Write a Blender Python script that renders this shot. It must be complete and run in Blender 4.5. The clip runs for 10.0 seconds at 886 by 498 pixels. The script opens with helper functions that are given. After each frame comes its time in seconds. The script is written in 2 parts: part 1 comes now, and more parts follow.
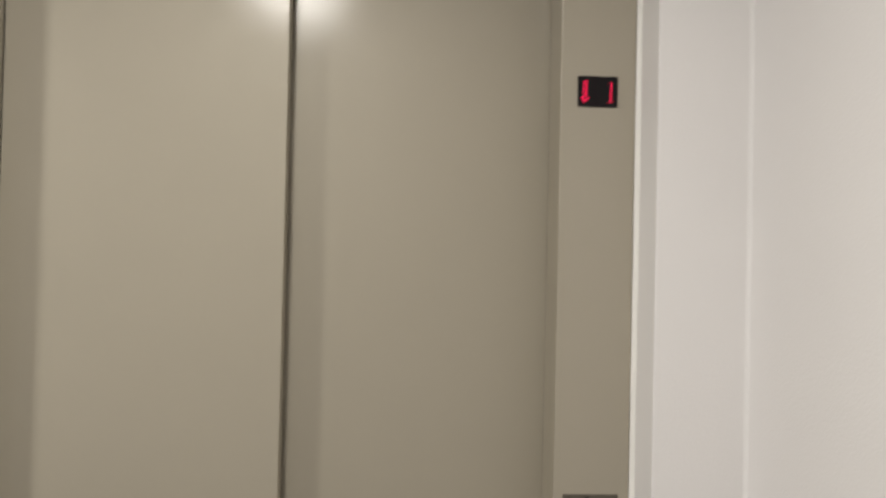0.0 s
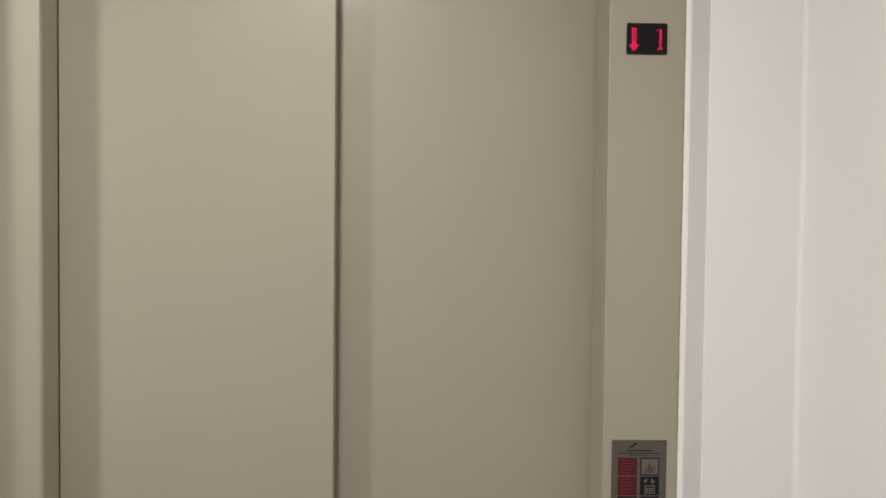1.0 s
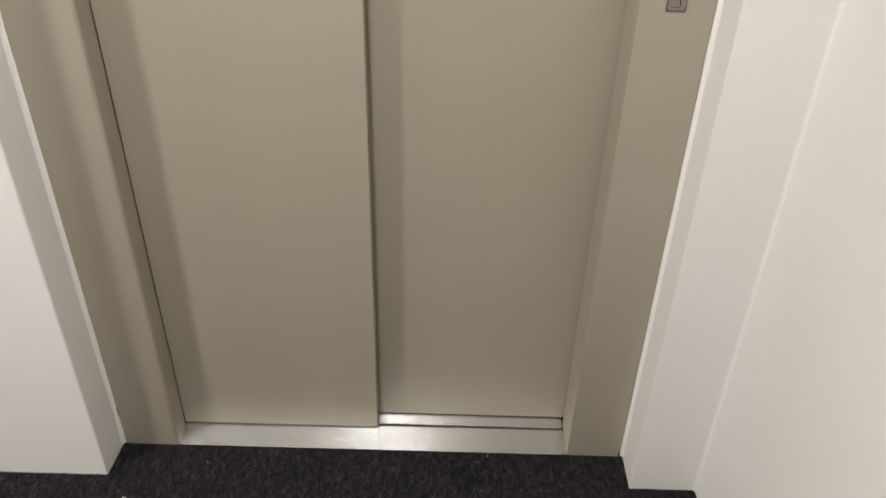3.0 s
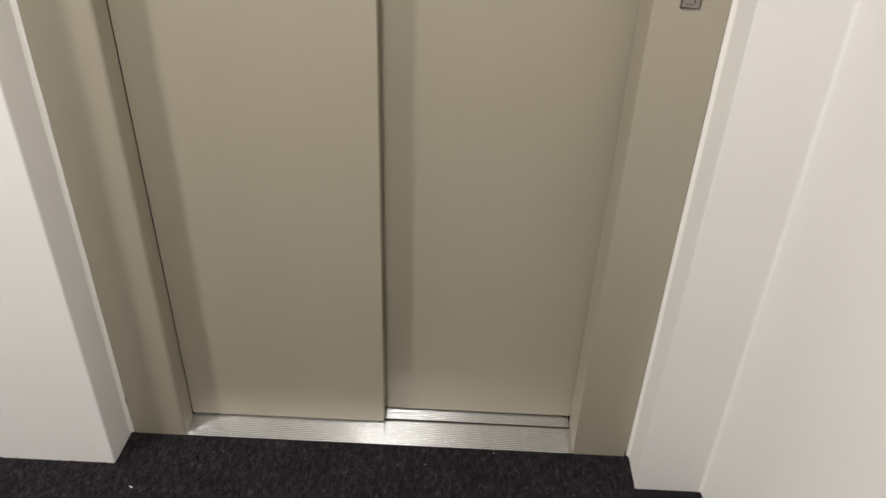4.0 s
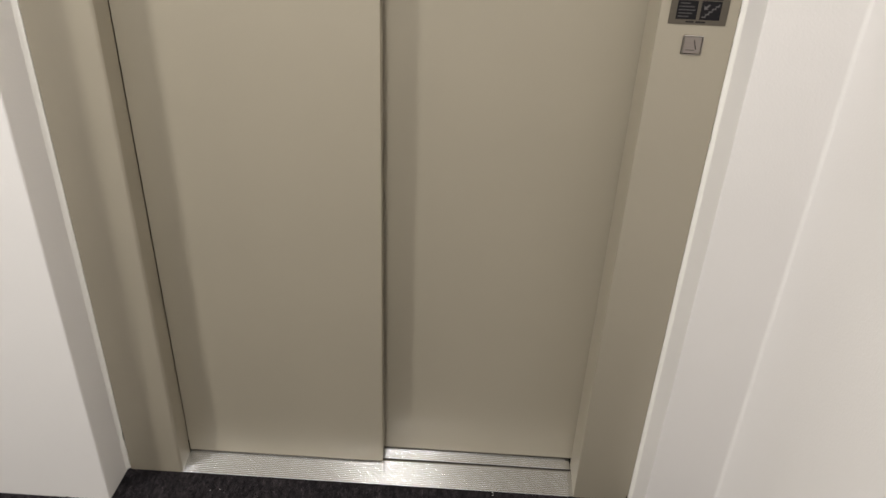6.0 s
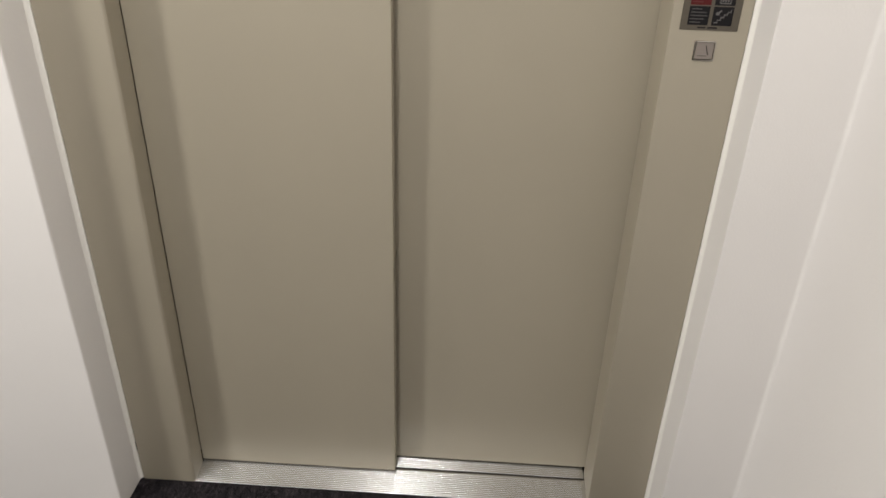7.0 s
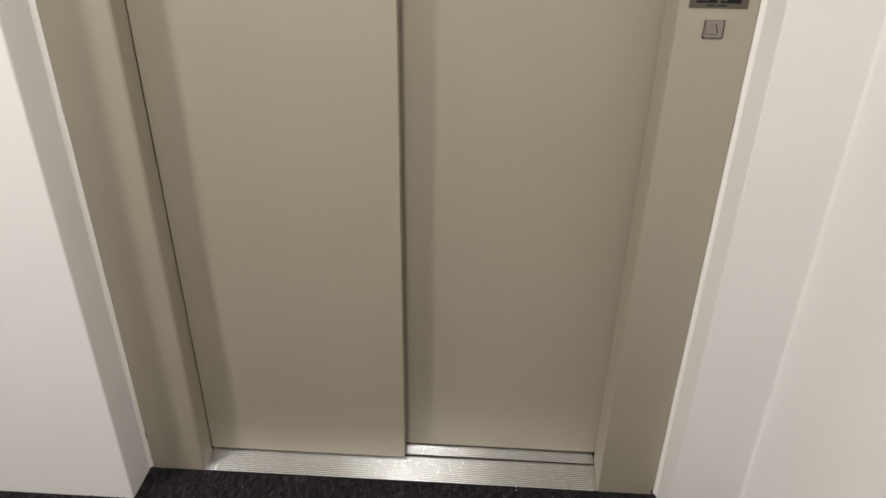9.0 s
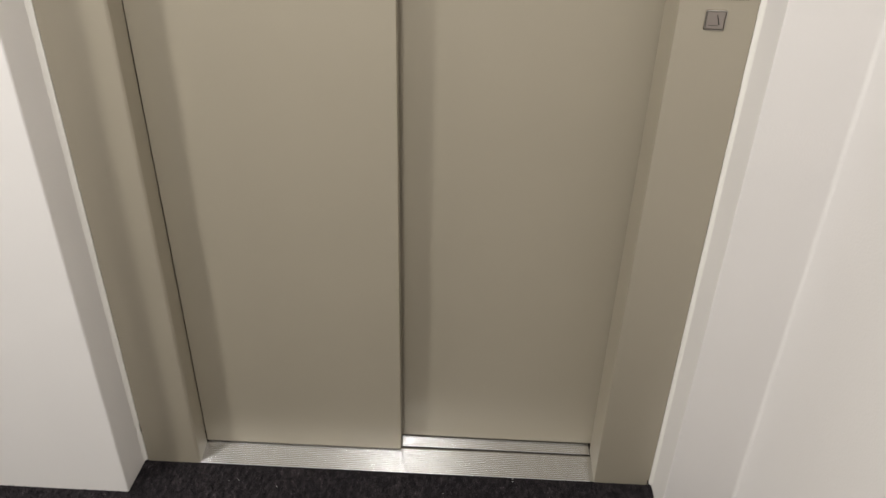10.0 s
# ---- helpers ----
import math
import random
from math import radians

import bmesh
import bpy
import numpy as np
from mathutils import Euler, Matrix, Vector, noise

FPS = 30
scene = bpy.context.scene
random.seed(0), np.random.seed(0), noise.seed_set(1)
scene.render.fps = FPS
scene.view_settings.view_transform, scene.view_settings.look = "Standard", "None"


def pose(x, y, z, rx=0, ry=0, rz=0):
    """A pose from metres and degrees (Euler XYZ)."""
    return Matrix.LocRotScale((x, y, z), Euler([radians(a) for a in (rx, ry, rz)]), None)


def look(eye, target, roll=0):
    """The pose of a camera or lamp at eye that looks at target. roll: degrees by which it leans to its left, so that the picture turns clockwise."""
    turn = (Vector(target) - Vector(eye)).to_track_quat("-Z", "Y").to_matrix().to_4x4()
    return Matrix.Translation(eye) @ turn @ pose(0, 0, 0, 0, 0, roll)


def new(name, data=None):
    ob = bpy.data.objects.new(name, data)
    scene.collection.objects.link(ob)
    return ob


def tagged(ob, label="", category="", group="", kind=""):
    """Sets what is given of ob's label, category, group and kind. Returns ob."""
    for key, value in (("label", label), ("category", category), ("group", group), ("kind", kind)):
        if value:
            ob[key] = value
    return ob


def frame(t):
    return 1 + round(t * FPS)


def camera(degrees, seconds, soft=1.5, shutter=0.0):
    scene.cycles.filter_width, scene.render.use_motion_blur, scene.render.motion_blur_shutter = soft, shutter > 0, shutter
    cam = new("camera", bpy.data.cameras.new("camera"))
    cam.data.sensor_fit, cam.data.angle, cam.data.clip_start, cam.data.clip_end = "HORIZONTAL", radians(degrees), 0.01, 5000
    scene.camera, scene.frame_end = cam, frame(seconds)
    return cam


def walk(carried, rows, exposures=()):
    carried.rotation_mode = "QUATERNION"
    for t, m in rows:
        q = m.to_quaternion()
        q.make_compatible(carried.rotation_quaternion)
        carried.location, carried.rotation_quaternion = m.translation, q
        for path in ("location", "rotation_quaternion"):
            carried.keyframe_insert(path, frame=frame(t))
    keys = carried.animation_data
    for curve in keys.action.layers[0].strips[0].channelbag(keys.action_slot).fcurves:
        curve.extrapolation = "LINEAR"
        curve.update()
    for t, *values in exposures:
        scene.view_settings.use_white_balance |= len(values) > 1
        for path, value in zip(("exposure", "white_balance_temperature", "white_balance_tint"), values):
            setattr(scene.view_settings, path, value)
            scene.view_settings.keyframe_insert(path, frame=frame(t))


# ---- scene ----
EXPOSURES = [(0.0, -0.50), (0.2, -0.43), (1.6, -0.40), (2.5, -0.11), (3.0, -0.02), (5.5, -0.03), (7.0, -0.09), (7.5, -0.14), (8.2, -0.08), (10.0, -0.06)]
cam = camera(58.78, 10.0, soft=1.6, shutter=0.3)
walk(cam, [
    (0.0, look((0.6399, -1.2488, 1.5762), (0.7605, 0.7473, 1.6112), 1.280)),
    (0.2, pose(0.6267, -1.2495, 1.5683, 88.890, -2.157, -1.590)),
    (0.5, pose(0.6158, -1.2584, 1.5564, 88.890, -1.569, -1.000)),
    (1.0, pose(0.6101, -1.2614, 1.5570, 88.233, -0.639, -1.215)),
    (1.5, pose(0.6089, -1.2611, 1.5460, 87.013, -0.687, -1.084)),
    (1.6, pose(0.6076, -1.2610, 1.5492, 85.770, -0.457, -1.197)),
    (1.8, pose(0.6163, -1.2549, 1.5392, 79.930, -0.424, -0.849)),
    (2.0, pose(0.6081, -1.2338, 1.5149, 69.983, -0.654, -1.231)),
    (2.2, pose(0.6050, -1.2219, 1.4982, 63.264, -0.910, -1.655)),
    (2.5, pose(0.6133, -1.2209, 1.4699, 60.358, -0.546, -1.280)),
    (2.8, pose(0.6134, -1.2349, 1.4311, 57.062, -0.869, 0.244)),
    (3.0, pose(0.6012, -1.2518, 1.4117, 56.010, -1.259, 0.885)),
    (3.2, pose(0.6128, -1.2597, 1.3931, 55.847, -1.162, 1.661)),
    (4.5, look((0.6020, -1.2518, 1.4118), (0.5737, 0.4101, 0.2994), 2.186)),
    (5.0, look((0.6088, -1.2515, 1.4127), (0.5741, 0.4263, 0.3247), 2.292)),
    (5.5, look((0.6141, -1.2511, 1.4121), (0.5723, 0.4415, 0.3475), 2.373)),
    (7.0, look((0.6116, -1.2506, 1.4077), (0.5356, 0.4648, 0.3823), 1.662)),
    (7.5, look((0.6108, -1.2455, 1.4031), (0.4875, 0.4651, 0.3743), 0.072)),
    (8.0, look((0.6081, -1.2436, 1.3986), (0.5065, 0.4621, 0.3592), 0.620)),
    (8.5, look((0.6110, -1.2433, 1.3952), (0.5196, 0.4603, 0.3515), 0.910)),
    (9.0, look((0.6059, -1.2477, 1.3944), (0.5186, 0.4540, 0.3471), 0.847)),
    (9.5, look((0.6067, -1.2461, 1.3914), (0.5203, 0.4520, 0.3383), 0.909)),
    (10.0, pose(0.5849, -1.2419, 1.3921, 57.759, -1.182, 2.580)),
], exposures=EXPOSURES)

# ---- world and lamps ----
world = bpy.data.worlds.new("dim_building")
world.use_nodes = True
scene.world = world
world.node_tree.nodes["Background"].inputs[0].default_value = (1.0, 0.9, 0.75, 1)
world.node_tree.nodes["Background"].inputs[1].default_value = 0.004

CEILING = 2.45
LAMPS = [  # x, y, watts of the recessed corridor downlights, all out of view
    (0.30, -1.12, 28.0),
    (-1.15, -1.12, 43.0),
    # extra unseen lamp, added only to brighten from the left
    (-2.60, -1.12, 20.0),
]
LAMP_COLOUR = (1.0, 0.965, 0.905)
LAMP_WIDTH = 0.26
for lx, ly, watts in LAMPS:
    data = bpy.data.lights.new("downlight_lamp", "AREA")
    data.shape, data.size, data.energy, data.color = "DISK", LAMP_WIDTH, watts, LAMP_COLOUR
    new("downlight_lamp", data).matrix_world = pose(lx, ly, CEILING - 0.012)

# ---- plan ----
OPENING = 0.90            # clear width between the jambs
FRAME_L, FRAME_R = -0.1218, 1.0230
DOOR_TOP = 2.10
FRAME_TOP = 2.22
WALL_FACE = -0.0913       # corridor face of the lift wall
LEAF_1, LEAF_2 = 0.0671, 0.1142   # faces of the two sliding leaves
LEAF_SPLIT = 0.4556
SIDE_WALL = 1.1743        # corridor side wall
END_WALL = -4.2
UNSEEN_PIER_END = -1.30          # unseen: side wall cut short, space added beyond to cut bounced light
EAST_WALL = 2.60
# unseen wall, set far back so less light bounces onto the door
BACK_WALL = -3.30


# ---- materials ----
def nodes_of(name):
    m = bpy.data.materials.new(name)
    m.use_nodes = True
    return m, m.node_tree, m.node_tree.nodes["Principled BSDF"]


def add(tree, kind, **inputs):
    n = tree.nodes.new(kind)
    for key, value in inputs.items():
        n.inputs[key].default_value = value
    return n


def coords(tree, scale=(1, 1, 1)):
    c = tree.nodes.new("ShaderNodeTexCoord")
    m = tree.nodes.new("ShaderNodeMapping")
    m.inputs["Scale"].default_value = scale
    tree.links.new(c.outputs["Object"], m.inputs["Vector"])
    return m.outputs["Vector"]


def noise_at(tree, scale, detail=3.0, stretch=(1, 1, 1), rough=0.55):
    n = add(tree, "ShaderNodeTexNoise", Scale=scale, Detail=detail, Roughness=rough)
    tree.links.new(coords(tree, stretch), n.inputs["Vector"])
    return n.outputs["Fac"]


def ramp(tree, fac, stops):
    r = tree.nodes.new("ShaderNodeValToRGB")
    while len(r.color_ramp.elements) < len(stops):
        r.color_ramp.elements.new(0.5)
    for e, (at, colour) in zip(r.color_ramp.elements, stops):
        e.position, e.color = at, (*colour, 1)
    tree.links.new(fac, r.inputs["Fac"])
    return r.outputs["Color"]


def bump(tree, bsdf, fac, strength, distance, under=None):
    b = add(tree, "ShaderNodeBump", Strength=strength, Distance=distance)
    tree.links.new(fac, b.inputs["Height"])
    if under is not None:
        tree.links.new(under, b.inputs["Normal"])
    tree.links.new(b.outputs["Normal"], bsdf.inputs["Normal"])
    return b.outputs["Normal"]


def shade(colour, k):
    return tuple(min(1.0, c * k) for c in colour)


def painted(name, colour, rough=0.4, vary=0.05, grain=420.0, grain_depth=0.0004, wave_depth=0.0, spec=0.5, wave=2.2, coat=0.0, coat_rough=0.15, metallic=0.0):
    m, tree, bsdf = nodes_of(name)
    mottled = ramp(tree, noise_at(tree, 2.6, 4.0), [(0.25, shade(colour, 1 - vary)), (0.75, shade(colour, 1 + vary))])
    tree.links.new(mottled, bsdf.inputs["Base Color"])
    r = add(tree, "ShaderNodeMapRange")
    r.inputs["To Min"].default_value, r.inputs["To Max"].default_value = rough - 0.05, rough + 0.06
    tree.links.new(noise_at(tree, 14.0, 5.0), r.inputs["Value"])
    tree.links.new(r.outputs["Result"], bsdf.inputs["Roughness"])
    bsdf.inputs["Specular IOR Level"].default_value = spec
    bsdf.inputs["Metallic"].default_value = metallic
    bsdf.inputs["Coat Weight"].default_value, bsdf.inputs["Coat Roughness"].default_value = coat, coat_rough
    below = None
    if wave_depth:
        below = bump(tree, bsdf, noise_at(tree, wave, 2.0), 1.0, wave_depth)
    bump(tree, bsdf, noise_at(tree, grain, 2.0), 0.6, grain_depth, below)
    if coat:      # fine orange peel in the lacquer
        peel = add(tree, "ShaderNodeBump", Strength=1.0, Distance=0.00013)
        tree.links.new(noise_at(tree, 420.0, 2.0), peel.inputs["Height"])
        tree.links.new(peel.outputs["Normal"], bsdf.inputs["Coat Normal"])
    return m


def plain(name, colour, rough=0.5, metallic=0.0, spec=0.5, speckle=0.06, scale=300.0):
    m, tree, bsdf = nodes_of(name)
    tree.links.new(ramp(tree, noise_at(tree, scale, 3.0), [(0.3, shade(colour, 1 - speckle)), (0.7, shade(colour, 1 + speckle))]), bsdf.inputs["Base Color"])
    bsdf.inputs["Roughness"].default_value, bsdf.inputs["Metallic"].default_value = rough, metallic
    bsdf.inputs["Specular IOR Level"].default_value = spec
    return m


def brushed(name, colour, rough=0.3, stretch=(3, 400, 400), depth=0.00008, metallic=1.0):
    m, tree, bsdf = nodes_of(name)
    streaks = noise_at(tree, 1.0, 4.0, stretch)
    tree.links.new(ramp(tree, streaks, [(0.3, shade(colour, 0.88)), (0.7, shade(colour, 1.08))]), bsdf.inputs["Base Color"])
    r = add(tree, "ShaderNodeMapRange")
    r.inputs["To Min"].default_value, r.inputs["To Max"].default_value = rough - 0.03, rough + 0.04
    tree.links.new(noise_at(tree, 9.0, 5.0), r.inputs["Value"])
    tree.links.new(r.outputs["Result"], bsdf.inputs["Roughness"])
    bsdf.inputs["Metallic"].default_value = metallic
    if depth:
        bump(tree, bsdf, streaks, 0.5, depth)
    return m


def glow(name, colour, strength):
    m, tree, bsdf = nodes_of(name)
    bsdf.inputs["Base Color"].default_value = (*shade(colour, 0.4), 1)
    bsdf.inputs["Emission Color"].default_value = (*colour, 1)
    bsdf.inputs["Emission Strength"].default_value = strength
    return m


def carpet_material(name, tufted=False):
    m, tree, bsdf = nodes_of(name)
    clumps = noise_at(tree, 1.0, 4.0, (95, 42, 95), 0.75)
    stops = [(0.30, (0.0065, 0.006, 0.008)), (0.47, (0.0165, 0.0147, 0.0170)), (0.60, (0.033, 0.0292, 0.0325)), (0.74, (0.070, 0.063, 0.067))]
    colour = ramp(tree, clumps, stops)
    if tufted:
        each = tree.nodes.new("ShaderNodeNewGeometry").outputs["Random Per Island"]
        own = ramp(tree, each, [(0.0, (0.6, 0.6, 0.64)), (0.6, (1.0, 0.97, 0.97)), (0.92, (1.5, 1.43, 1.42)), (1.0, (3.0, 2.85, 2.8))])
    else:
        own = ramp(tree, noise_at(tree, 7.0, 4.0), [(0.3, (0.6, 0.6, 0.64)), (0.7, (1.0, 0.97, 0.95))])
    mix = tree.nodes.new("ShaderNodeMixRGB")
    mix.blend_type, mix.inputs[0].default_value = "MULTIPLY", 1.0
    tree.links.new(colour, mix.inputs[1])
    tree.links.new(own, mix.inputs[2])
    tree.links.new(mix.outputs[0], bsdf.inputs["Base Color"])
    bsdf.inputs["Roughness"].default_value = 0.9
    bsdf.inputs["Specular IOR Level"].default_value = 0.15
    bump(tree, bsdf, clumps, 1.0, 0.003)
    return m


DOOR_COLOUR = (0.402, 0.362, 0.285)
door_paint = painted("pebble_grey_door_enamel", DOOR_COLOUR, 0.52, 0.025, 420.0, 0.00016, 0.0002, 0.5, coat=0.36, coat_rough=0.14, metallic=0.14)
frame_paint = painted("pebble_grey_frame_enamel", DOOR_COLOUR, 0.42, 0.03, 420.0, 0.00016, 0.0002, 0.7, coat=0.24, coat_rough=0.18, metallic=0.18)
wall_paint = painted("warm_white_wall_paint", (0.80, 0.777, 0.763), 0.62, 0.015, 260.0, 0.0005, 0.004, 0.35)
ceiling_paint = painted("matt_white_ceiling_paint", (0.80, 0.79, 0.77), 0.8, 0.02, 200.0, 0.0004)
sealant = painted("white_acrylic_sealant", (0.86, 0.84, 0.80), 0.45, 0.02, 180.0, 0.0006, 0.001, 0.5, 40.0)
aluminium = plain("anodised_aluminium", (0.72, 0.73, 0.75), 0.22, 1.0, 0.5, 0.05, 35.0)
groove_dark = plain("dark_track_metal", (0.13, 0.11, 0.09), 0.6, 0.2)
rubber = plain("black_rubber", (0.012, 0.012, 0.012), 0.7)
carpet = carpet_material("charcoal_carpet")
tuft_material = carpet_material("charcoal_pile", True)
steel = brushed("brushed_steel", (0.42, 0.375, 0.345), 0.38, (6, 900, 900), 0.00004)
chrome = brushed("polished_chrome", (0.56, 0.53, 0.50), 0.24, (30, 300, 300), 0.00002)
plate_grey = plain("printed_silver_plate", (0.118, 0.103, 0.082), 0.42, 0.3, 0.3)
ink = plain("black_print", (0.010, 0.009, 0.011), 0.5, 0.0, 0.2)
text_pale = plain("dim_pale_print", (0.078, 0.074, 0.074), 0.5, 0.0, 0.2)
heading_grey = plain("dark_grey_print", (0.035, 0.031, 0.027), 0.5, 0.0, 0.2)
ink_grey = plain("grey_print", (0.075, 0.07, 0.068), 0.5)
red_print = plain("red_print", (0.088, 0.012, 0.013), 0.5, 0.0, 0.2)
red_pale = plain("pale_red_print", (0.118, 0.034, 0.032), 0.5, 0.0, 0.2)
white_print = plain("pale_print", (0.14, 0.132, 0.13), 0.5, 0.0, 0.2)
pale_ground = plain("pale_grey_print", (0.145, 0.13, 0.115), 0.5, 0.0, 0.2)
screen_black = plain("smoked_display_window", (0.006, 0.004, 0.005), 0.3, 0.0, 0.22)
led_red = glow("lit_red_led", (1.0, 0.004, 0.075), 2.1)
lint_white = plain("white_lint", (0.7, 0.7, 0.68), 0.9)
diffuser_white = glow("lit_diffuser", (1.0, 0.965, 0.905), 6.0)
lamp_metal = plain("white_lamp_ring", (0.75, 0.75, 0.74), 0.4)
back_dark = plain("dark_shaft_concrete", (0.09, 0.088, 0.085), 0.9)


# ---- mesh helpers ----
def mesh_from(name, bm, material, smooth=True):
    bmesh.ops.recalc_face_normals(bm, faces=bm.faces)
    data = bpy.data.meshes.new(name)
    bm.to_mesh(data)
    bm.free()
    data.materials.append(material)
    if smooth:
        data.shade_smooth()
        data.set_sharp_from_angle(angle=radians(42))
    return data


def part(name, bm, material, parent=None, label=""):
    ob = new(name, mesh_from(name, bm, material))
    flat = ob.modifiers.new("even_faces", "WEIGHTED_NORMAL")
    flat.keep_sharp = True
    if parent is not None:
        ob.parent = parent
    return tagged(ob, label)


def thing(name, label, category, at=(0, 0, 0), kind="", group=""):
    ob = new(name)
    ob.location = at
    ob.empty_display_size = 0.05
    return tagged(ob, label, category, group, kind)


def box(x0, x1, y0, y1, z0, z1, bevel=0.0, segments=2, bm=None):
    own = bmesh.new()
    bmesh.ops.create_cube(own, size=1)
    for v in own.verts:
        v.co = (x0 + (v.co.x + 0.5) * (x1 - x0), y0 + (v.co.y + 0.5) * (y1 - y0), z0 + (v.co.z + 0.5) * (z1 - z0))
    if bevel:
        bmesh.ops.bevel(own, geom=own.edges[:], offset=bevel, segments=segments, profile=0.5, affect="EDGES")
    if bm is None:
        return own
    merge(bm, own)
    return bm


def merge(bm, other):
    lookup = {v: bm.verts.new(v.co) for v in other.verts}
    for f in other.faces:
        bm.faces.new([lookup[v] for v in f.verts])
    other.free()


def rounded(corners, steps=5):
    """A plan outline from (x, y, radius) corners, with arcs at those that have a radius."""
    out = []
    n = len(corners)
    for i, (x, y, r) in enumerate(corners):
        p, a, b = Vector((x, y)), Vector(corners[i - 1][:2]), Vector(corners[(i + 1) % n][:2])
        if r <= 0:
            out.append(p)
            continue
        u, v = (a - p).normalized(), (b - p).normalized()
        half = u.angle(v) / 2
        cut = r / math.tan(half)
        s, e = p + u * cut, p + v * cut
        centre = p + (u + v).normalized() * (r / math.sin(half))
        for k in range(steps + 1):
            q = s.lerp(e, k / steps) - centre
            out.append(centre + q.normalized() * r)
    return out


def upright(outline, z0, z1, rows=1, wobble=0.0, seed=0, caps=True):
    """An outline in plan drawn up from z0 to z1; wobble: how uneven the trowelled face is."""
    bm = bmesh.new()
    rings = []
    for k in range(rows + 1):
        z = z0 + (z1 - z0) * k / rows
        ring = []
        for p in outline:
            q = Vector((p.x, p.y, z))
            if wobble:
                s = Vector((p.x * 3 + seed, p.y * 3, z * 2.3))
                f = Vector((p.x * 9 + seed, p.y * 9, z * 16.0))
                q.x += wobble * (noise.noise(s) + 0.35 * noise.noise(f))
                q.y += wobble * (noise.noise(s + Vector((7, 3, 1))) + 0.35 * noise.noise(f + Vector((5, 1, 9))))
            ring.append(bm.verts.new(q))
        rings.append(ring)
    n = len(outline)
    for a, b in zip(rings, rings[1:]):
        for i in range(n):
            j = (i + 1) % n
            bm.faces.new((a[i], a[j], b[j], b[i]))
    if caps:
        bm.faces.new(rings[0])
        bm.faces.new(rings[-1])
    return bm


def along_x(profile, x0, x1):
    """A (y, z) outline drawn along x."""
    bm = bmesh.new()
    a = [bm.verts.new((x0, y, z)) for y, z in profile]
    b = [bm.verts.new((x1, y, z)) for y, z in profile]
    n = len(profile)
    for i in range(n):
        j = (i + 1) % n
        bm.faces.new((a[i], a[j], b[j], b[i]))
    bm.faces.new(a)
    bm.faces.new(b)
    return bm


def plate(points, y_back, y_front, bm=None):
    """A flat shape in the x-z plane, with a little thickness."""
    own = bmesh.new() if bm is None else bm
    f = [own.verts.new((x, y_front, z)) for x, z in points]
    b = [own.verts.new((x, y_back, z)) for x, z in points]
    n = len(points)
    own.faces.new(f)
    own.faces.new(b[::-1])
    for i in range(n):
        j = (i + 1) % n
        own.faces.new((f[i], b[i], b[j], f[j]))
    return own


def rect(x0, x1, z0, z1):
    return [(x0, z0), (x1, z0), (x1, z1), (x0, z1)]


# ---- setting ----
def build_setting():
    floor = part("floor", box(END_WALL, EAST_WALL, BACK_WALL, 0.004, -0.08, 0.0), carpet)
    tagged(floor, "charcoal loop-pile carpet on the corridor floor", "carpet", kind="structure")

    left = rounded([(FRAME_L - 0.0068, 0.16, 0), (FRAME_L - 0.0068, -0.004, 0), (-0.1322, WALL_FACE, 0.0035),
                    (END_WALL, WALL_FACE, 0), (END_WALL, 0.16, 0)])
    wall = part("wall_north_west", upright(left, 0.0, CEILING, 90, 0.0006, 3), wall_paint)
    tagged(wall, "warm white painted plaster wall beside the lift", "wall", kind="structure")

    # from the pier end eastward the outline is unseen, shaped to weaken right-hand fill
    right = rounded([(FRAME_R + 0.0065, 0.16, 0), (FRAME_R + 0.0065, -0.004, 0), (1.0288, WALL_FACE, 0.0015),
                     (SIDE_WALL, WALL_FACE, 0.007), (SIDE_WALL, UNSEEN_PIER_END, 0.004), (SIDE_WALL + 0.12, UNSEEN_PIER_END, 0.004), (SIDE_WALL + 0.12, WALL_FACE, 0), (EAST_WALL, WALL_FACE, 0), (EAST_WALL, 0.16, 0)])
    wall = part("wall_north_east", upright(right, 0.0, CEILING, 90, 0.0007, 11), wall_paint)
    tagged(wall, "warm white plaster wall with a narrow return at the lift", "wall", kind="structure")

    over = part("wall_above_lift", box(FRAME_L - 0.0065, FRAME_R + 0.006, -0.088, 0.16, FRAME_TOP + 0.004, CEILING), wall_paint)
    tagged(over, "warm white plaster above the lift door frame", "wall", kind="structure")
    back = part("wall_south", box(END_WALL, EAST_WALL + 0.12, BACK_WALL - 0.12, BACK_WALL - 0.001, 0, CEILING), wall_paint)
    tagged(back, "warm white painted corridor wall", "wall", kind="structure")
    end = part("wall_west", box(END_WALL - 0.12, END_WALL - 0.001, BACK_WALL - 0.12, 0.16, 0, CEILING), wall_paint)
    tagged(end, "warm white painted corridor end wall", "wall", kind="structure")
    # closes the added eastern space, out of view
    east = part("added_wall_east", box(EAST_WALL + 0.001, EAST_WALL + 0.12, BACK_WALL - 0.001, 0.16, 0, CEILING), wall_paint)
    tagged(east, "unseen warm white wall closing the space added to the east", "wall", kind="structure")
    top = part("ceiling", box(END_WALL - 0.12, EAST_WALL + 0.12, BACK_WALL - 0.12, 0.16, CEILING + 0.001, CEILING + 0.12), ceiling_paint)
    tagged(top, "matt white corridor ceiling", "ceiling", kind="structure")
    shaft = part("shaft_wall", box(FRAME_L - 0.0065, FRAME_R + 0.006, 0.24, 0.30, -0.08, CEILING), back_dark)
    tagged(shaft, "dark concrete closing the lift shaft behind the doors", "wall", kind="structure")


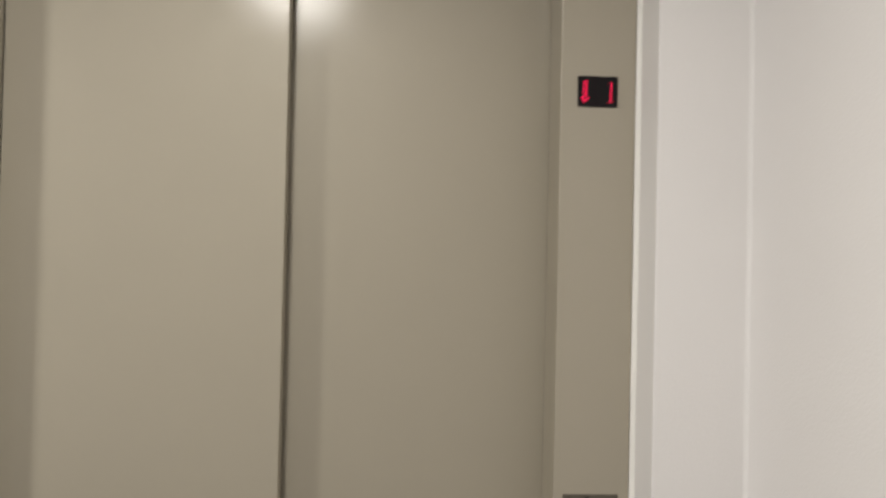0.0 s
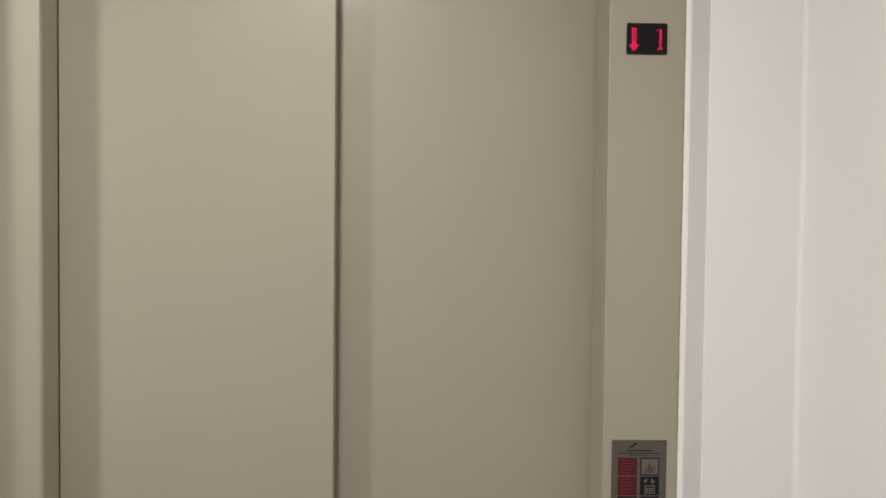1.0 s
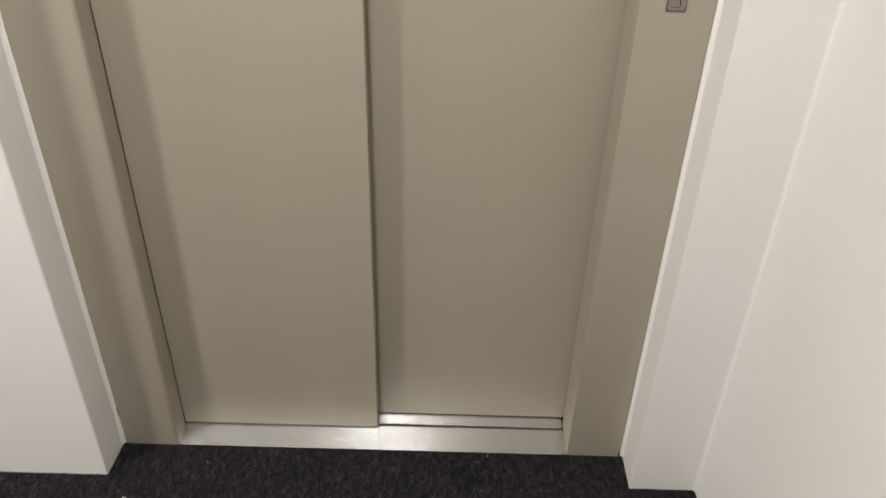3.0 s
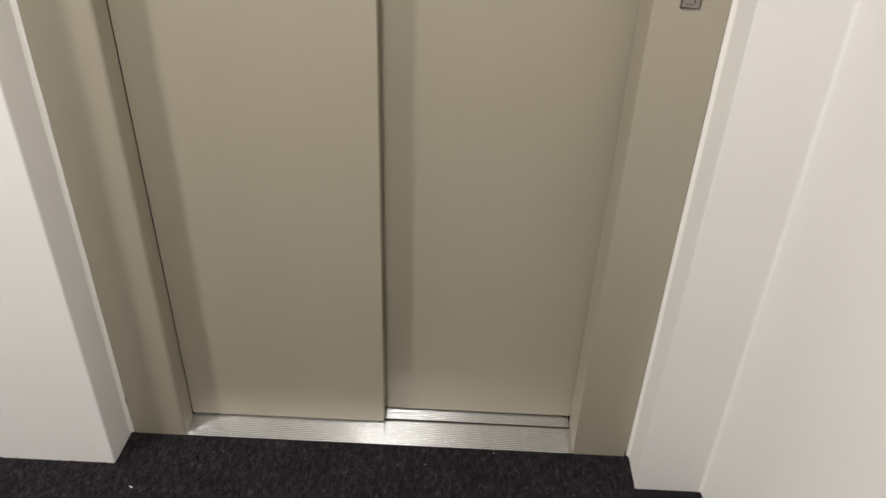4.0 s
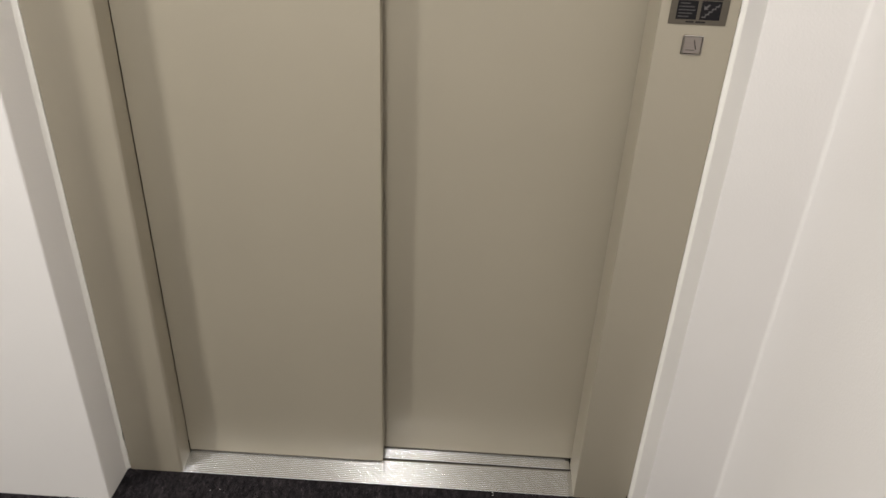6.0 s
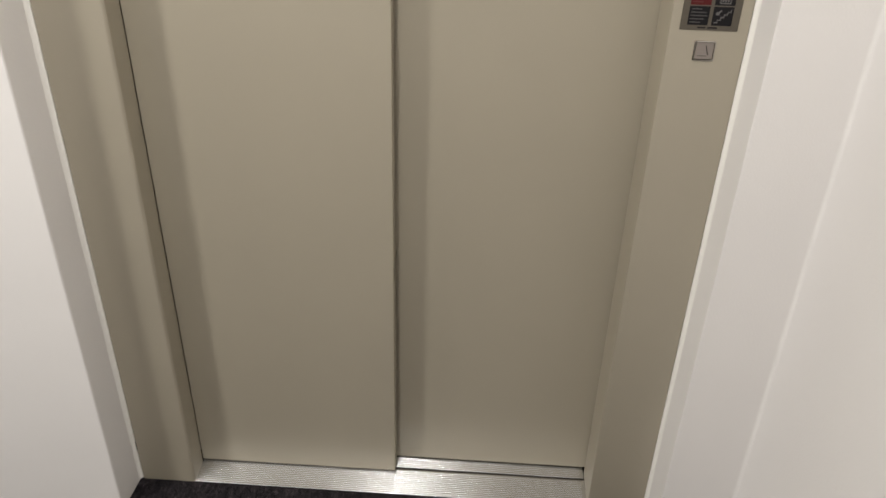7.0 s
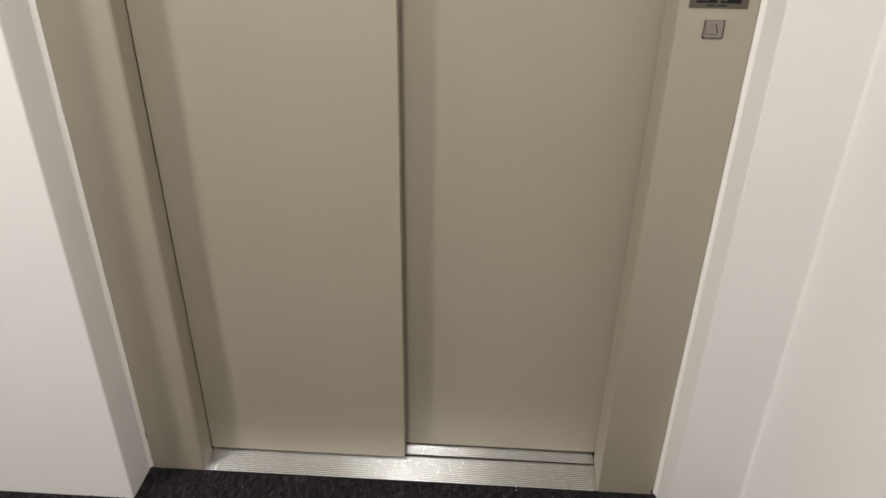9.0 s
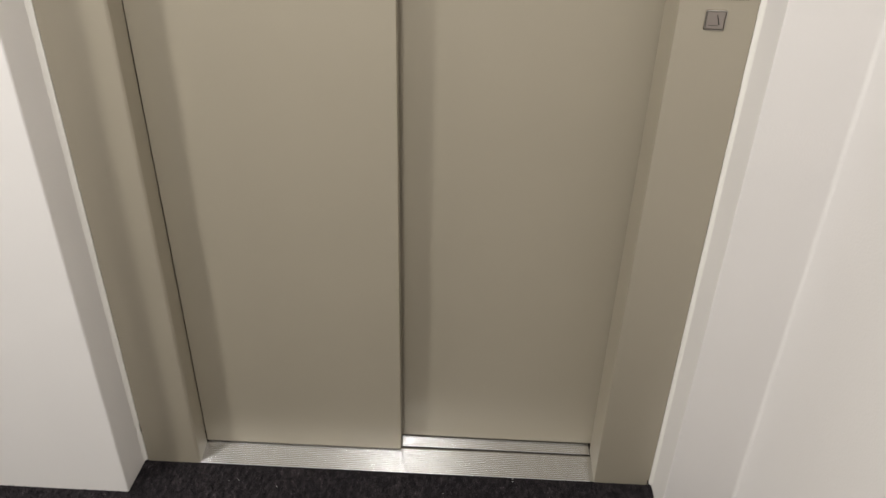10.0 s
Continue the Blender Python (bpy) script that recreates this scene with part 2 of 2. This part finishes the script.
def build_sealant():
    """Hand-run beads of filler between frame and plaster, uneven along their length."""
    for side, name in ((-1, "left"), (1, "right")):
        edge = FRAME_L if side < 0 else FRAME_R
        bm = bmesh.new()
        rows, rings = 260, []
        for k in range(rows + 1):
            z = 0.004 + (FRAME_TOP - 0.004) * k / rows
            w = (0.0076 if side < 0 else 0.0078) + 0.0003 * noise.noise(Vector((side * 5, 0, z * 9)))
            d = (0.0088 if side < 0 else 0.0105) + 0.0014 * noise.noise(Vector((side * 8, 2, z * 7)))
            lip = 0.0005 * noise.noise(Vector((side * 2, 9, z * 14))) + 0.0007 * noise.noise(Vector((side * 2, 4, z * 70)))
            if side < 0 and 0.092 < z < 0.108:      # a chipped spot near the floor
                lip -= 0.0016
            start = edge - side * lip
            ring = []
            for j in range(6):
                u = j / 5
                hollow = 0.0016 * math.sin(math.pi * u)
                ring.append(bm.verts.new((start + side * (w * u) + side * hollow * 0.5, min(-0.0006, -0.0008 - d * u + hollow * 0.7), z)))
            ring.append(bm.verts.new((edge + side * (w + 0.001), 0.004, z)))
            ring.append(bm.verts.new((start, 0.004, z)))
            rings.append(ring)
        for a, b in zip(rings, rings[1:]):
            for i in range(8):
                j = (i + 1) % 8
                bm.faces.new((a[i], a[j], b[j], b[i]))
        bm.faces.new(rings[0])
        bm.faces.new(rings[-1])
        ob = part("sealant_trim", bm, sealant)
        tagged(ob, "uneven white sealant bead between lift frame and plaster" + (", chipped near the floor" if side < 0 else ""), "trim", kind="structure")


# ---- lift entrance ----
def build_frame():
    frame_ob = thing("lift_door_frame", "pebble grey enamelled steel lift door frame", "door frame")
    depth = LEAF_2 + 0.045
    lj = rounded([(FRAME_L + 0.0004, depth, 0), (FRAME_L + 0.0004, 0, 0.002), (0, 0, 0.006), (-0.0036, LEAF_1 - 0.003, 0.001), (-0.02, LEAF_1 - 0.003, 0), (-0.02, depth, 0)], 6)
    part("left_jamb", upright(lj, 0.0005, DOOR_TOP, 40, 0.00012, 2), frame_paint, frame_ob)
    rj = rounded([(FRAME_R - 0.0004, depth, 0), (FRAME_R - 0.0004, 0, 0.002), (OPENING, 0, 0.0014), (OPENING + 0.0014, LEAF_2 - 0.0100, 0.0070), (OPENING + 0.02, LEAF_2 - 0.0100, 0), (OPENING + 0.02, depth, 0)], 6)
    part("right_jamb", upright(rj, 0.0005, DOOR_TOP, 40, 0.00012, 5), frame_paint, frame_ob)
    rng = random.Random(3)
    # two small ragged black plates on the jamb edges beside the sealant
    for x0, x1, z0, z1 in ((FRAME_L + 0.0002, FRAME_L + 0.0028, 0.090, 0.116), (FRAME_R - 0.0046, FRAME_R - 0.0006, 0.001, 0.017)):
        n = 9
        edge = [(x0 + (x1 - x0) * (0.35 + 0.65 * rng.random()) * math.sin(math.pi * (k + 0.5) / n) ** 0.4, z0 + (z1 - z0) * (k + 0.5) / n) for k in range(n)]
        part("dark_mark", plate([(x0, z0), *edge, (x0, z1)], 0.0004, -0.0004), rubber, frame_ob, "small dark mark on the frame edge at the sealant")
    part("header", box(FRAME_L + 0.0004, FRAME_R - 0.0004, 0.0, LEAF_1 - 0.006, DOOR_TOP + 0.0005, FRAME_TOP, 0.003), frame_paint, frame_ob)


def build_leaves():
    door = thing("lift_door", "closed two-leaf sliding lift door in pebble grey enamel", "lift door")
    bottom = 0.0062

    def leaf(x0, x1, face, name, label):
        t = 0.034
        outline = rounded([(x0, face + t, 0), (x0, face, 0.0016), (x1, face, 0.0016), (x1, face + t, 0)], 3)
        ob = part(name, upright(outline, bottom, DOOR_TOP + 0.03, 24), door_paint, door, label)
        part("guide_shoe", box(x0 + 0.06, x0 + 0.16, face + 0.0105, face + 0.0150, -0.006, bottom + 0.01), rubber, ob, "black guide shoe in the sill track")
        return ob

    leaf(-0.0040, LEAF_SPLIT, LEAF_1, "front_leaf", "front leaf overlapping the rear one")
    leaf(LEAF_SPLIT - 0.03, OPENING + 0.012, LEAF_2, "rear_leaf", "rear leaf set back behind the front one")


def ridge_mesh(x0, x1, w, h):
    return mesh_from("ridge", along_x([(-w / 2 * math.cos(k * math.pi / 8), h * math.sin(k * math.pi / 8)) for k in range(9)], x0, x1), aluminium)


def build_sill():
    sill = thing("lift_door_sill", "ribbed aluminium lift door sill", "door sill")
    end = OPENING - 0.0085
    x0 = -0.0030
    front = part("front_tread", box(x0, end, 0.0015, LEAF_1 + 0.0095, -0.03, 0.0006, 0.0005, 1), aluminium, sill)
    rear = part("rear_tread", box(x0, OPENING, LEAF_1 + 0.0160, LEAF_2 + 0.012, -0.03, 0.0006, 0.0005, 1), aluminium, sill)
    # both track floors take one dark brown colour
    part("track", box(x0, OPENING, LEAF_1 + 0.0095, LEAF_1 + 0.0160, -0.03, -0.008), groove_dark, sill, "dark running track")
    part("rear_track", box(x0, end, LEAF_2 + 0.012, LEAF_2 + 0.0215, -0.03, -0.009), groove_dark, sill, "dark running track")
    part("end_piece", box(end - 0.0004, OPENING + 0.0003, 0.0012, LEAF_1 + 0.0092, -0.03, 0.0012), aluminium, sill, "smooth aluminium end piece")
    pitch = 0.0056
    mesh = ridge_mesh(x0 + 0.0005, end - 0.0005, 0.0047, 0.0007)

    def ridges(tread, first, count):
        for k in range(count):
            ob = new("ridge", mesh)
            ob.parent = tread
            ob.location = (0, first + k * pitch, 0.0006)

    ridges(front, 0.0050, 13)
    ridges(rear, LEAF_1 + 0.0195, 6)


# ---- floor indicator on the right jamb ----
ARROW_DOWN = ("..####..",) * 11 + ("########", ".######.", "..####..", "...##...")
DIGIT_ONE = ("...#..", ".#.##.") + ("...##.",) * 11 + (".#####",)


def dots(rows, x0, z0, dx, dz, size, y):
    bm = bmesh.new()
    for r, row in enumerate(rows):
        for c, mark in enumerate(row):
            if mark == "#":
                cx, cz = x0 + c * dx, z0 - r * dz
                plate([(cx + size * math.cos(a), cz + size * math.sin(a)) for a in (0.39, 1.18, 1.96, 2.75, 3.53, 4.32, 5.11, 5.89)], y + 0.0004, y, bm)
    return bm


def build_indicator():
    x0, x1, z0, z1 = 0.9273, 0.9920, 1.8330, 1.8823
    unit = thing("floor_indicator", "black dot-matrix floor display showing a red down arrow and 1", "floor display", (x0, 0, z0))
    w, h = x1 - x0, z1 - z0
    corner = 0.0024
    outline = rounded([(0, 0, corner), (w, 0, corner), (w, h, corner), (0, h, corner)], 4)
    part("bezel", plate([(q.x, q.y) for q in outline], 0.0002, -0.0026), screen_black, unit)
    y = -0.0031
    pitch = 0.00245
    part("down_arrow", dots(ARROW_DOWN, w * 0.068, h * 0.830, 0.00200, pitch, 0.00072, y), led_red, unit, "lit red down arrow")
    part("digit", dots(DIGIT_ONE, w * 0.730, h * 0.815, 0.00190, pitch, 0.00072, y), led_red, unit, "lit red figure 1")


# ---- fire notice plate ----
def build_notice():
    x0, x1, z0, z1 = 0.9151, 1.0046, 1.0817, 1.2110
    w, h = x1 - x0, z1 - z0
    sign = thing("fire_notice", "silver fire notice plate with red and black panels", "sign", (x0, 0, z0))
    part("plate", box(0, w, -0.0014, 0.0002, 0, h, 0.0004, 1), plate_grey, sign)

    def u(a, b, c, d):
        return rect(a * w, b * w, (1 - d) * h, (1 - c) * h)

    def flat(name, shapes, material, level, label="", parent=sign):
        bm = bmesh.new()
        for s in shapes:
            plate(s, -0.0012, -0.0014 - 0.00022 * level, bm)
        return part(name, bm, material, parent, label)

    def p(*uv):
        return [(a * w, (1 - b) * h) for a, b in uv]

    flat("emblem", [p((0.30, 0.080), (0.37, 0.070), (0.40, 0.040), (0.47, 0.030), (0.43, 0.062), (0.40, 0.082), (0.36, 0.098), (0.34, 0.090))], ink, 1, "small dark swallow-shaped emblem")
    flat("heading", [u(0.27, 0.745, 0.124, 0.143)], heading_grey, 1, "dark line of heading print")
    flat("subheading", [u(0.13, 0.85, 0.161, 0.176), u(0.33, 0.66, 0.192, 0.200)], heading_grey, 1, "fine lines of dark print")
    left, right = (0.115, 0.465), (0.525, 0.870)
    rows = [(0.222, 0.448), (0.462, 0.700), (0.714, 0.938)]
    for i, (a, b) in enumerate(rows):
        block = flat("text_panel", [u(left[0], left[1], a, b)], red_print if i < 2 else ink, 1, "red panel with lines of print" if i < 2 else "black panel with lines of pale print")
        for k, (s, e) in enumerate(((0.14, 0.60), (0.10, 0.84), (0.10, 0.90), (0.10, 0.76), (0.10, 0.62))):
            zz = a + (b - a) * (0.12 + 0.175 * k)
            tone = text_pale if i == 2 else red_pale
            lw = left[1] - left[0]
            flat("text_line", [u(left[0] + lw * s * 0.9, left[0] + lw * e, zz, zz + 0.013)], tone, 2, parent=block)
    a, b = rows[0]
    fire = flat("fire_pictogram", [u(right[0], right[1], a, b)], ink, 1, "black-edged fire pictogram")
    flat("ground", [u(right[0] + 0.022, right[1] - 0.022, a + 0.016, b - 0.016)], pale_ground, 2, parent=fire)
    m = (right[0] + right[1]) / 2
    for k, (c, top, half) in enumerate(((-0.070, 0.095, 0.034), (0.0, 0.170, 0.044), (0.070, 0.105, 0.034))):
        flat("flame", [p((m + c - half * 0.7, b - 0.036), (m + c - half, b - 0.036 - top * 0.30), (m + c - half * 0.35, b - 0.036 - top * 0.62), (m + c, b - 0.036 - top),
                         (m + c + half * 0.30, b - 0.036 - top * 0.60), (m + c + half, b - 0.036 - top * 0.26), (m + c + half * 0.6, b - 0.036))], red_pale, 3, "red flame", fire)
        flat("flame_core", [p((m + c - half * 0.35, b - 0.044), (m + c - half * 0.45, b - 0.044 - top * 0.22), (m + c, b - 0.044 - top * 0.5), (m + c + half * 0.42, b - 0.044 - top * 0.2), (m + c + half * 0.3, b - 0.044))],
             ink_grey if k == 1 else pale_ground, 4, "core of the flame", fire)
    a, b = rows[1]
    lift = flat("lift_pictogram", [u(right[0], right[1], a, b)], ink, 1, "black lift pictogram with arrows over a car")
    c0, c1, d0, d1 = m - 0.09, m + 0.10, a + 0.11, b - 0.02
    flat("car_outline", [u(c0, c1, d0, d0 + 0.012), u(c0, c1, d1 - 0.012, d1), u(c0, c0 + 0.018, d0 + 0.012, d1 - 0.012), u(c1 - 0.018, c1, d0 + 0.012, d1 - 0.012)], white_print, 2, parent=lift)
    flat("car_load", [u(c0 + 0.035 + k * 0.044, c0 + 0.063 + k * 0.044, d0 + 0.03, d1 - 0.022) for k in range(3)], white_print, 2, "pale upright bars", lift)
    flat("up_arrow", [p((m - 0.075, a + 0.085), (m - 0.115, a + 0.052), (m - 0.09, a + 0.052), (m - 0.065, a + 0.022), (m - 0.02, a + 0.05), (m - 0.05, a + 0.055))], white_print, 2, parent=lift)
    flat("down_arrow", [p((m + 0.035, a + 0.025), (m + 0.06, a + 0.025), (m + 0.065, a + 0.058), (m + 0.105, a + 0.055), (m + 0.065, a + 0.092), (m + 0.012, a + 0.062), (m + 0.036, a + 0.058))], white_print, 2, parent=lift)
    a, b = rows[2]
    stair = flat("stairs_pictogram", [u(right[0], right[1], a, b)], ink, 1, "black stairs pictogram with arrow")
    steps = []
    for k in range(5):
        s0, t0 = right[0] + 0.035 + 0.052 * k, b - 0.035 - 0.032 * k
        steps += [u(s0, s0 + 0.064, t0 - 0.006, t0 + 0.006), u(s0 + 0.050, s0 + 0.064, t0 - 0.032, t0 - 0.006)]
    flat("steps", steps, white_print, 2, "pale flight of steps", stair)
    flat("arrow", [p((right[0] + 0.05, a + 0.10), (right[0] + 0.055, a + 0.055), (right[0] + 0.08, a + 0.07), (right[0] + 0.13, a + 0.035),
                     (right[0] + 0.15, a + 0.05), (right[0] + 0.10, a + 0.085), (right[0] + 0.125, a + 0.10))], white_print, 2, "pale arrow", stair)
    flat("footer", [u(0.30, 0.44, 0.957, 0.975), u(0.47, 0.64, 0.957, 0.975)], ink, 1, "fine line of dark print")


# ---- call button ----
def build_button():
    x0, x1, z0, z1 = 0.9425, 0.9762, 1.0338, 1.0658
    w, h = x1 - x0, z1 - z0
    button = thing("call_button", "square steel lift call button with chrome rim", "call button", (x0, 0, z0))

    def ring(outer, inner, y0, y1, bm):
        a = rounded([(outer, outer, 0.003), (w - outer, outer, 0.003), (w - outer, h - outer, 0.003), (outer, h - outer, 0.003)], 4)
        b = rounded([(inner, inner, 0.002), (w - inner, inner, 0.002), (w - inner, h - inner, 0.002), (inner, h - inner, 0.002)], 4)
        va, vb = [bm.verts.new((q.x, y0, q.y)) for q in a], [bm.verts.new((q.x, y1, q.y)) for q in b]
        for i in range(len(a)):
            j = (i + 1) % len(a)
            bm.faces.new((va[i], va[j], vb[j], vb[i]))

    bm = bmesh.new()
    ring(0.0, 0.0005, 0.0002, -0.0022, bm)
    ring(0.0005, 0.0017, -0.0022, -0.0027, bm)
    ring(0.0017, 0.0023, -0.0027, -0.0008, bm)
    part("rim", bm, chrome, button, "polished chrome rim")
    cap = part("cap", box(0.0031, w - 0.0031, -0.0022, 0.0002, 0.0031, h - 0.0031, 0.0006, 2), steel, button, "brushed steel push cap")
    part("arrow_stroke", plate([(w * 0.535, h * 0.76), (w * 0.575, h * 0.76), (w * 0.72, h * 0.30), (w * 0.67, h * 0.30)], -0.0020, -0.0025), ink, cap, "dark engraved slanting stroke")
    part("arrow_base", plate(rect(w * 0.22, w * 0.64, h * 0.235, h * 0.268), -0.0020, -0.0025), ink_grey, cap, "fine engraved line")


# ---- lamps and bits on the floor ----
def build_downlights():
    # the westmost fitting belongs to the added fill lamp, no such source known
    for lx, ly, _ in LAMPS:
        lamp = thing("ceiling_downlight", "unseen round white recessed downlight in the ceiling", "ceiling light", (lx, ly, CEILING), group="corridor downlights")
        bm = bmesh.new()
        n = 40
        prof = [(LAMP_WIDTH / 2 + 0.004, 0.001), (LAMP_WIDTH / 2 + 0.006, -0.010), (LAMP_WIDTH / 2 + 0.020, -0.006), (LAMP_WIDTH / 2 + 0.022, 0.001)]
        rings = [[bm.verts.new((r * math.cos(k * math.tau / n), r * math.sin(k * math.tau / n), z)) for k in range(n)] for r, z in prof]
        for a, b in zip(rings, rings[1:]):
            for i in range(n):
                j = (i + 1) % n
                bm.faces.new((a[i], a[j], b[j], b[i]))
        part("ring", bm, lamp_metal, lamp)
        bm = bmesh.new()
        bmesh.ops.create_circle(bm, cap_ends=True, segments=n, radius=LAMP_WIDTH / 2 + 0.003, matrix=Matrix.Translation((0, 0, -0.002)))
        part("diffuser", bm, diffuser_white, lamp, "glowing diffuser")


def build_pile():
    """Short uneven carpet pile in front of the lift, where the floor is seen close."""
    rng = random.Random(4)
    verts, faces = [], []

    def tuft(x, y):
        lean_x, lean_y = rng.uniform(-0.003, 0.003), rng.uniform(-0.004, 0.004)
        r, hgt, turn = rng.uniform(0.0010, 0.0024), rng.uniform(0.0014, 0.0052), rng.uniform(0, 2.1)
        at = len(verts)
        for k in range(3):
            a = turn + k * math.tau / 3
            verts.append((x + r * math.cos(a), y + r * math.sin(a), -0.0004))
        verts.append((x + lean_x, y + lean_y, hgt))
        for k in range(3):
            faces.append((at + k, at + (k + 1) % 3, at + 3))

    for _ in range(42000):
        x, y = rng.uniform(-0.62, SIDE_WALL - 0.002), rng.uniform(-0.42, -0.0035)
        if y > WALL_FACE - 0.002 and not (FRAME_L - 0.009 < x < FRAME_R + 0.006):
            continue
        tuft(x, y)
    data = bpy.data.meshes.new("carpet_pile")
    data.from_pydata(verts, [], faces)
    data.materials.append(tuft_material)
    ob = new("carpet_pile", data)
    tagged(ob, "short charcoal carpet pile in front of the lift", "carpet", kind="stuff")


def build_lint():
    rng = random.Random(9)
    bm = bmesh.new()
    spots = [(0.716, -0.004, 0.0016), (0.716, -0.012, 0.0014), (-0.075, -0.155, 0.0020), (-0.070, -0.157, 0.0030), (0.19, -0.06, 0.0010), (0.34, -0.19, 0.0010), (0.08, -0.05, 0.0009), (0.10, -0.045, 0.0009), (0.56, -0.055, 0.0009)]
    for x, y, r in spots:
        own = bmesh.new()
        bmesh.ops.create_icosphere(own, subdivisions=1, radius=r)
        sx, sy = rng.uniform(0.8, 2.4) if r > 0.0018 else 1.0, rng.uniform(0.6, 1.0)
        for v in own.verts:
            v.co = (x + v.co.x * sx, y + v.co.y * sy, 0.0036 + v.co.z * 0.6)
        merge(bm, own)
    ob = part("carpet_lint", bm, lint_white)
    tagged(ob, "tiny white lint specks on the charcoal carpet", "lint", kind="stuff")


build_setting()
build_sealant()
build_frame()
build_leaves()
build_sill()
build_indicator()
build_notice()
build_button()
build_downlights()
build_pile()
build_lint()
